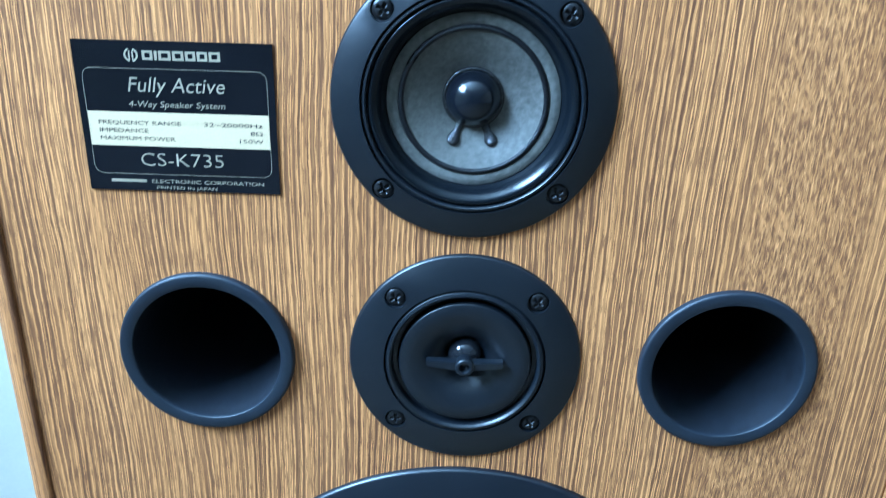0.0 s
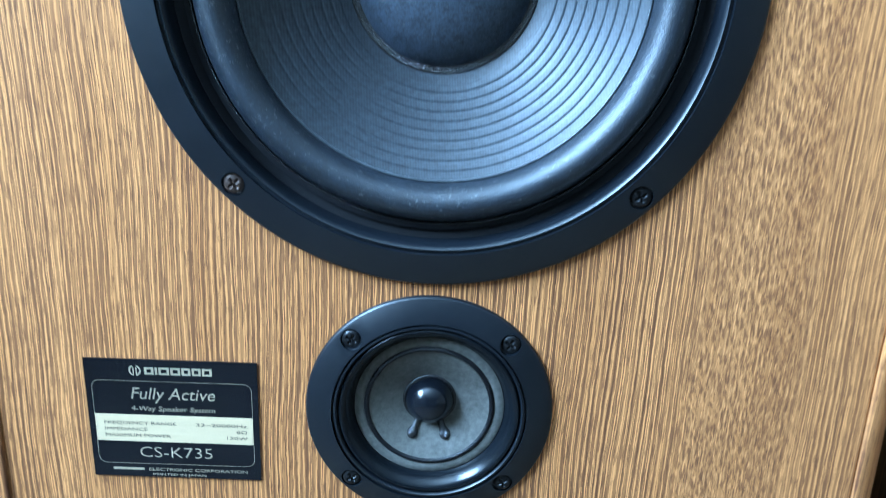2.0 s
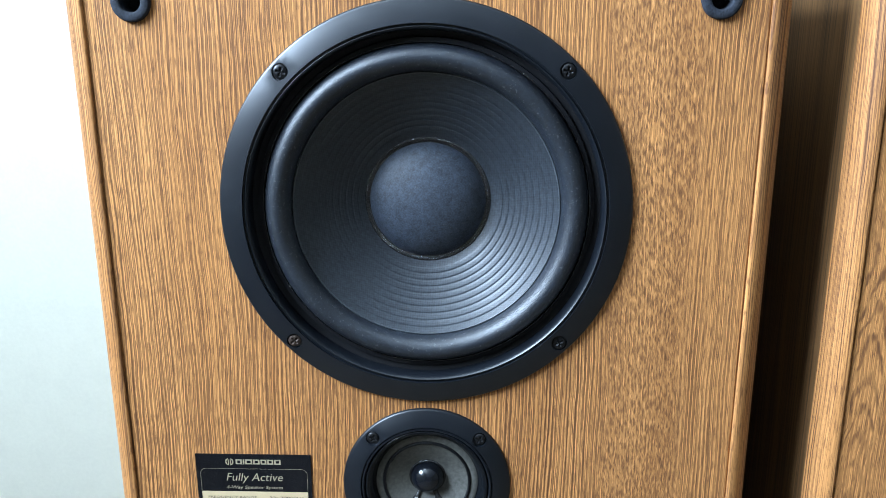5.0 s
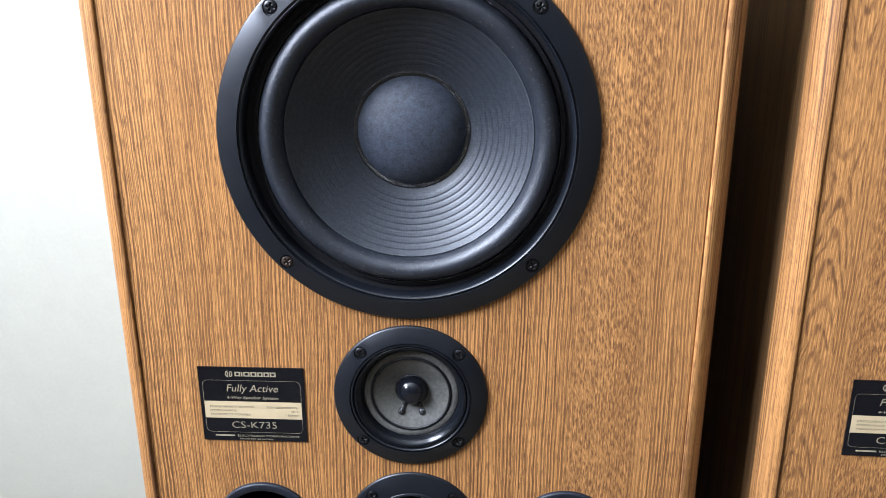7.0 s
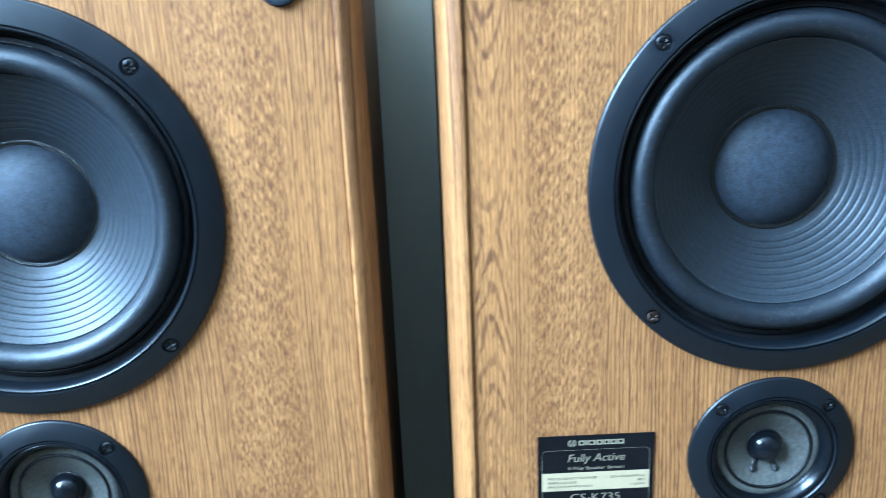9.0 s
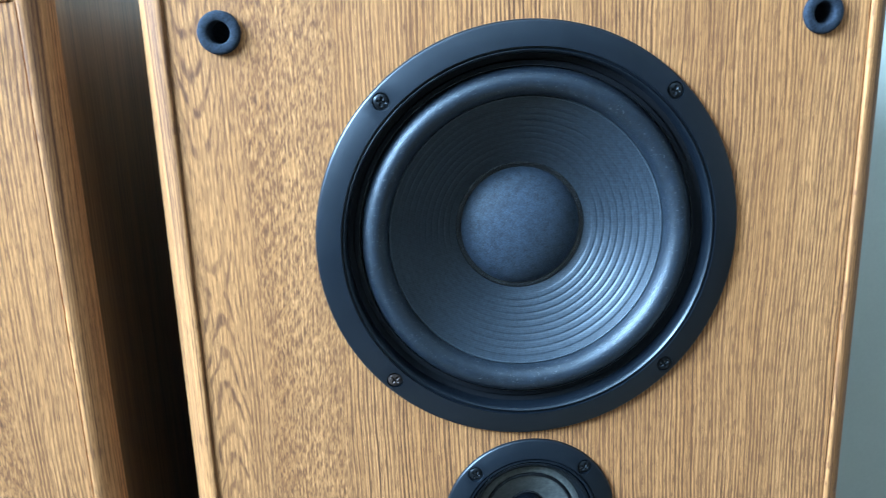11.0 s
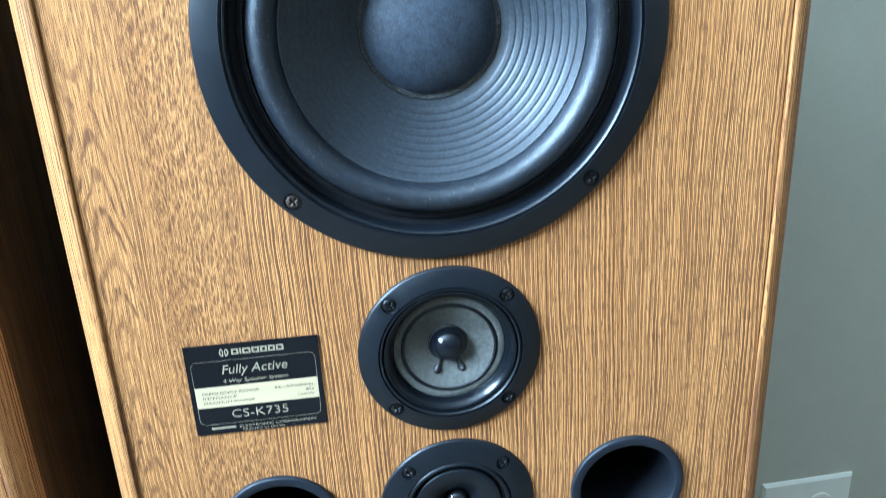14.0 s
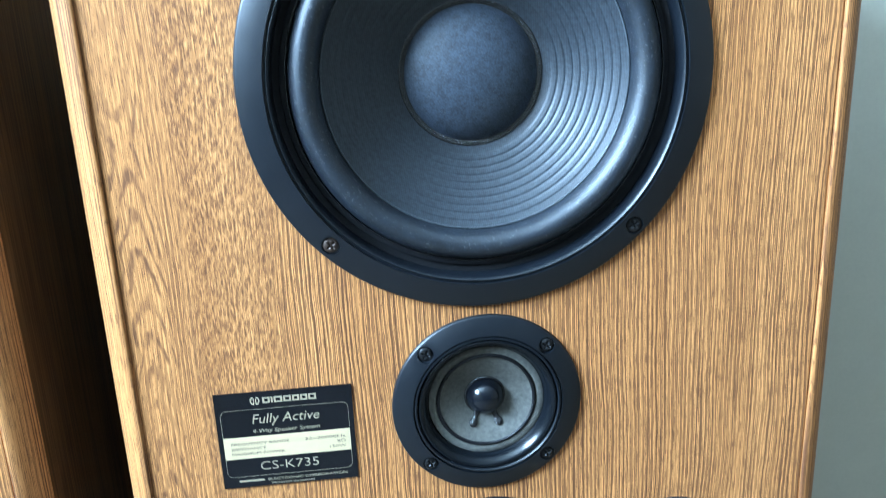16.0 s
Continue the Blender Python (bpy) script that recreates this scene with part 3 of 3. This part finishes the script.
def tweeter(parent):
    y, a = -0.0042, 0.0318
    bm = pierced(bmesh.new(), circle(0.0522, 96), [(0, 0, 0.0372, 96)] + [(sx * a, sz * a, 0.0050, 24) for sx in (-1, 1) for sz in (-1, 1)], y, 0.002)
    lathe(bm, [(0.0522, y), (0.0528, y + 0.0004), (0.0533, y + 0.0014), (0.0534, 0.001)], 96)
    for sx in (-1, 1):
        for sz in (-1, 1):
            lathe(bm, [(0.0050, y + 0.002), (0.0, y + 0.002)], 24, sx * a, sz * a)
    lathe(bm, [(0.0372, y + 0.0014), (0.0364, y + 0.0010), (0.0358, y - 0.0002), (0.0346, y - 0.0006), (0.0337, y), (0.0333, y + 0.0012), (0.0331, y + 0.0042), (0.0312, y + 0.0044)], 96)
    ring = part("tweeter", domed(bm, 0.0372, 0.15), FRAME, parent, "black horn tweeter with phase bar", (-0.0005, 0, Z_TWEETER), smooth=40)
    part("horn", lathe(bmesh.new(), [(0.0304, y + 0.0044), (0.0303, y + 0.0012), (0.0297, y + 0.0006), (0.0240, y + 0.0010), (0.0190, y + 0.0022), (0.0145, y + 0.0044), (0.0105, y + 0.0078), (0.0084, y + 0.0110), (0.0070, y + 0.012)], 96), FRAME, ring, "satin black shallow horn", smooth=50)
    part("dome", lathe(bmesh.new(), [(0.0080 * math.cos(t), y + 0.0104 - 0.0070 * math.sin(t)) for t in [i * math.pi / 2 / 12 for i in range(12)]] + [(0.0, y + 0.0034)], 48), DOME, ring, "shiny dark dome", smooth=80)
    bm = bmesh.new()
    for s in (-1, 1):
        vs = [bm.verts.new((s * px, y + py, pz)) for px, py, pz in (
            (0.0030, -0.0026, -0.0024), (0.0030, -0.0026, 0.0020), (0.0176, -0.0016, 0.0019), (0.0176, -0.0016, -0.0011),
            (0.0030, 0.0022, -0.0024), (0.0030, 0.0022, 0.0020), (0.0176, 0.0028, 0.0019), (0.0176, 0.0028, -0.0011))]
        for q in ((0, 1, 2, 3), (4, 7, 6, 5), (0, 4, 5, 1), (1, 5, 6, 2), (2, 6, 7, 3), (3, 7, 4, 0)):
            bm.faces.new([vs[i] for i in q])
    bmesh.ops.bevel(bm, geom=list(bm.edges), offset=0.0004, segments=2, affect="EDGES")
    part("phase_bar", bm, FRAME, ring, "black plastic bar across the dome", smooth=40)
    part("hub", lathe(bmesh.new(), [(0.0040, y + 0.0020), (0.0043, y - 0.0022), (0.0041, y - 0.0038), (0.0035, y - 0.0042), (0.0025, y - 0.0040), (0.0021, y - 0.0028), (0.0019, y + 0.0020)], 40), FRAME, ring, "black ring in the middle of the bar", smooth=50)
    screws(ring, a, y + 0.0028, SCREW_S)


def port(parent, x):
    bm = lathe(bmesh.new(), [(0.0406, 0.001), (0.0406, -0.0020), (0.0404, -0.0027), (0.0399, -0.0032), (0.0392, -0.0034), (0.0347, -0.0034), (0.0344, -0.0032), (0.0342, -0.0027), (0.0341, -0.0010)], 96)
    ring = part("bass_port", bm, PLASTIC, parent, "dark plastic bass port, open tube", (x, 0, Z_TWEETER - 0.0005), smooth=50)
    part("tube", lathe(bmesh.new(), [(0.0341, -0.0012), (0.0340, 0.004), (0.0337, 0.05), (0.0334, 0.11), (0.0334, 0.145), (0.0, 0.145)], 96), TUBE, ring, "dusty black tube", smooth=50)


def socket(parent, x, z):
    bm = lathe(bmesh.new(), [(0.0122, 0.001), (0.0122, -0.0016), (0.0117, -0.0027), (0.0110, -0.0032), (0.0072, -0.0032), (0.0066, -0.0028), (0.0062, -0.0012), (0.0061, 0.012), (0.0, 0.012)], 48)
    part("grille_socket", bm, FELTED, parent, "black rubber grille socket", (x, 0, z), smooth=50)


def badge(parent, dx, dz, turn):
    w, h = 0.0814, 0.0631
    bm = box(bmesh.new(), -w / 2, w / 2, -0.0008, 0.0002, -h / 2, h / 2)
    plate = part("label_plate", bm, PLATE, parent, "black specification plate with pale gold print", (-0.1225 + dx, 0, ZC - 0.20585 + dz), smooth=20)
    plate.rotation_euler = (0, -turn, 0)
    y = -0.00088
    Z = lambda f: h / 2 - f * h
    X = lambda f: -w / 2 + f * w
    part("pale_band", box(bmesh.new(), X(0.035), X(0.965), y, -0.0006, Z(0.69), Z(0.46)), BAND, plate, "pale gold band")
    # thin rounded frame line
    bm = bmesh.new()
    x0, x1, z0, z1, r, t = X(0.035), X(0.965), Z(0.885), Z(0.175), 0.004, 0.00018
    loops = []
    for o in (0.0, t):
        lp = []
        for cx, cz, a0 in ((x1 - r, z1 - r, 0), (x0 + r, z1 - r, 90), (x0 + r, z0 + r, 180), (x1 - r, z0 + r, 270)):
            for i in range(7):
                a = radians(a0 + 15 * i)
                lp.append(bm.verts.new((cx + (r - o) * math.cos(a), y, cz + (r - o) * math.sin(a))))
        loops.append(lp)
    for i in range(28):
        j = (i + 1) % 28
        bm.faces.new((loops[0][i], loops[0][j], loops[1][j], loops[1][i]))
    part("frame_line", bm, PRINT, plate)
    # maker's mark: a ring emblem and a row of plain blocks
    bm = bmesh.new()
    cx, cz = X(0.295), Z(0.090)
    for s in (-1, 1):
        seg = [radians(90 + s * a) for a in range(22, 168, 12)]
        outer = [bm.verts.new((cx + 0.0029 * math.cos(a), y, cz + 0.0029 * math.sin(a))) for a in seg]
        inner = [bm.verts.new((cx + 0.0021 * math.cos(a), y, cz + 0.0021 * math.sin(a))) for a in seg]
        for i in range(len(seg) - 1):
            bm.faces.new((outer[i], outer[i + 1], inner[i + 1], inner[i]))
        box(bm, cx + s * 0.0007 - 0.0003, cx + s * 0.0007 + 0.0003, y - 0.00002, y, cz - 0.0020, cz + 0.0016)
    part("emblem", bm, PRINT, plate)
    bm = bmesh.new()
    px = X(0.350)
    for wide in (0.0044, 0.0011, 0.0050, 0.0046, 0.0042, 0.0042, 0.0046):
        z0, z1, t = cz - 0.0019, cz + 0.0019, 0.00095
        if wide < 0.002:
            box(bm, px, px + wide, y - 0.00002, y, z0, z1)
        else:
            for a0, a1, b0, b1 in ((px, px + wide, z1 - t, z1), (px, px + wide, z0, z0 + t), (px, px + t * 1.2, z0 + t, z1 - t), (px + wide - t * 1.2, px + wide, z0 + t, z1 - t)):
                box(bm, a0, a1, y - 0.00002, y, b0, b1)
        px += wide + 0.0006
    part("maker_mark", bm, PRINT, plate)
    letters("print_line", "Fully Active", PRINT, plate, X(0.5), Z(0.325), y, 0.0060, 1.0, 0.22, "CENTER", 0.0400)
    letters("print_line", "4-Way Speaker System", PRINT, plate, X(0.5), Z(0.425), y, 0.0025, 1.0, 0.16, "CENTER", 0.0400)
    letters("print_line", "CS-K735", PRINT, plate, X(0.5), Z(0.825), y, 0.0057, 1.0, 0.0, "CENTER", 0.0350, -0.010)
    letters("print_line", "ELECTRONIC CORPORATION", PRINT, plate, X(0.325), Z(0.945), y, 0.0016, 1.0, 0.0, "LEFT", 0.0480)
    part("print_bar", box(bmesh.new(), X(0.115), X(0.300), y, y + 0.00004, Z(0.942), Z(0.922)), PRINT, plate)
    letters("print_line", "PRINTED IN JAPAN", PRINT, plate, X(0.51), Z(0.987), y, 0.0013, 1.0, 0.0, "CENTER", 0.0260)
    for k, (lft, rgt, wl, wr) in enumerate((("FREQUENCY RANGE", "32~20000Hz", 0.0345, 0.0245), ("IMPEDANCE", "8\u03a9", 0.0205, 0.0050), ("MAXIMUM POWER", "150W", 0.0315, 0.0100))):
        zz = Z(0.545 + 0.053 * k)
        letters("ink_line", lft, INK, plate, X(0.085), zz, y - 0.00006, 0.0017, 1.0, 0.0, "LEFT", wl)
        letters("ink_line", rgt, INK, plate, X(0.930), zz, y - 0.00006, 0.0017, 1.0, 0.0, "RIGHT", wr)


def loudspeaker(m, wood, label, badge_at):
    hub = tagged(new("loudspeaker"), label, "loudspeaker", "pair of loudspeakers")
    hub.matrix_world = m
    holes = [(0, ZC, 0.1180, 96), (0, Z_LOW, 0.1180, 96), (0, Z_MID, 0.0465, 64), (0, Z_TWEETER, 0.0376, 64), (-0.1197, Z_TWEETER, 0.0380, 64), (0.1197, Z_TWEETER, 0.0380, 64)]
    holes += [(sx * 0.1769, ZC + 0.1294, 0.0100, 24) for sx in (-1, 1)]
    e = IN - GAP
    bm = pierced(bmesh.new(), [(-e, 0.012), (e, 0.012), (e, TOP - 0.011), (-e, TOP - 0.011)], holes, 0.0, 0.019)
    for s in (-1, 1):
        bm.faces.new([bm.verts.new((s * e, y, z)) for y, z in ((0.0, 0.012), (0.0006, 0.012), (0.0006, TOP - 0.011), (0.0, TOP - 0.011))])
    part("baffle", bm, wood, hub, "oak veneered front panel", smooth=20)
    for s in (-1, 1):
        bm = bmesh.new()
        lo = [bm.verts.new((s * x, y, 0.0)) for x, y in LIP]
        hi = [bm.verts.new((s * x, y, TOP)) for x, y in LIP]
        for i in range(len(LIP)):
            j = (i + 1) % len(LIP)
            bm.faces.new((lo[i], lo[j], hi[j], hi[i]))
        bm.faces.new(lo), bm.faces.new(hi)
        part("front_edge", bm, wood, hub, "oak front edge with rounded corner", smooth=40)
        x0, x1 = sorted((s * IN, s * (OUT - 0.0003)))
        # same oak as the front, in a colour darkened for shade
        part("side_panel", box(bmesh.new(), x0, x1, 0.0135, DEPTH, 0.0, TOP), SHADED_OAK, hub, "oak side panel, coloured darker for the shade beside it", smooth=30)
    for name, z0, z1 in (("top_panel", TOP - 0.011, TOP), ("bottom_panel", 0.0, 0.012)):
        part(name, box(bmesh.new(), -IN + 0.0042, IN - 0.0042, -0.0012, DEPTH, z0, z1, 0.0012), wood, hub, smooth=40)
    part("back_panel", box(bmesh.new(), -IN, IN, DEPTH - 0.014, DEPTH - 0.002, 0.012, TOP - 0.011), GASKET, hub)
    woofer(hub, ZC)
    woofer(hub, Z_LOW)
    midrange(hub)
    tweeter(hub)
    for s in (-1, 1):
        port(hub, s * 0.1197)
        socket(hub, s * 0.1769, ZC + 0.1294)
    badge(hub, *badge_at)
    return hub


loudspeaker(pose(0, 0, 0), OAK_A, "tall oak veneered loudspeaker with black drivers beside a bright wall", (0.0, 0.0, 0.0))
loudspeaker(pose(0.489, -0.0025, 0, 0, 0, -2.05), OAK_B, "tall oak veneered loudspeaker with black drivers near a wall outlet", (-0.0008, -0.001, 0.0025))
outlet(1.0113, 0.2412)
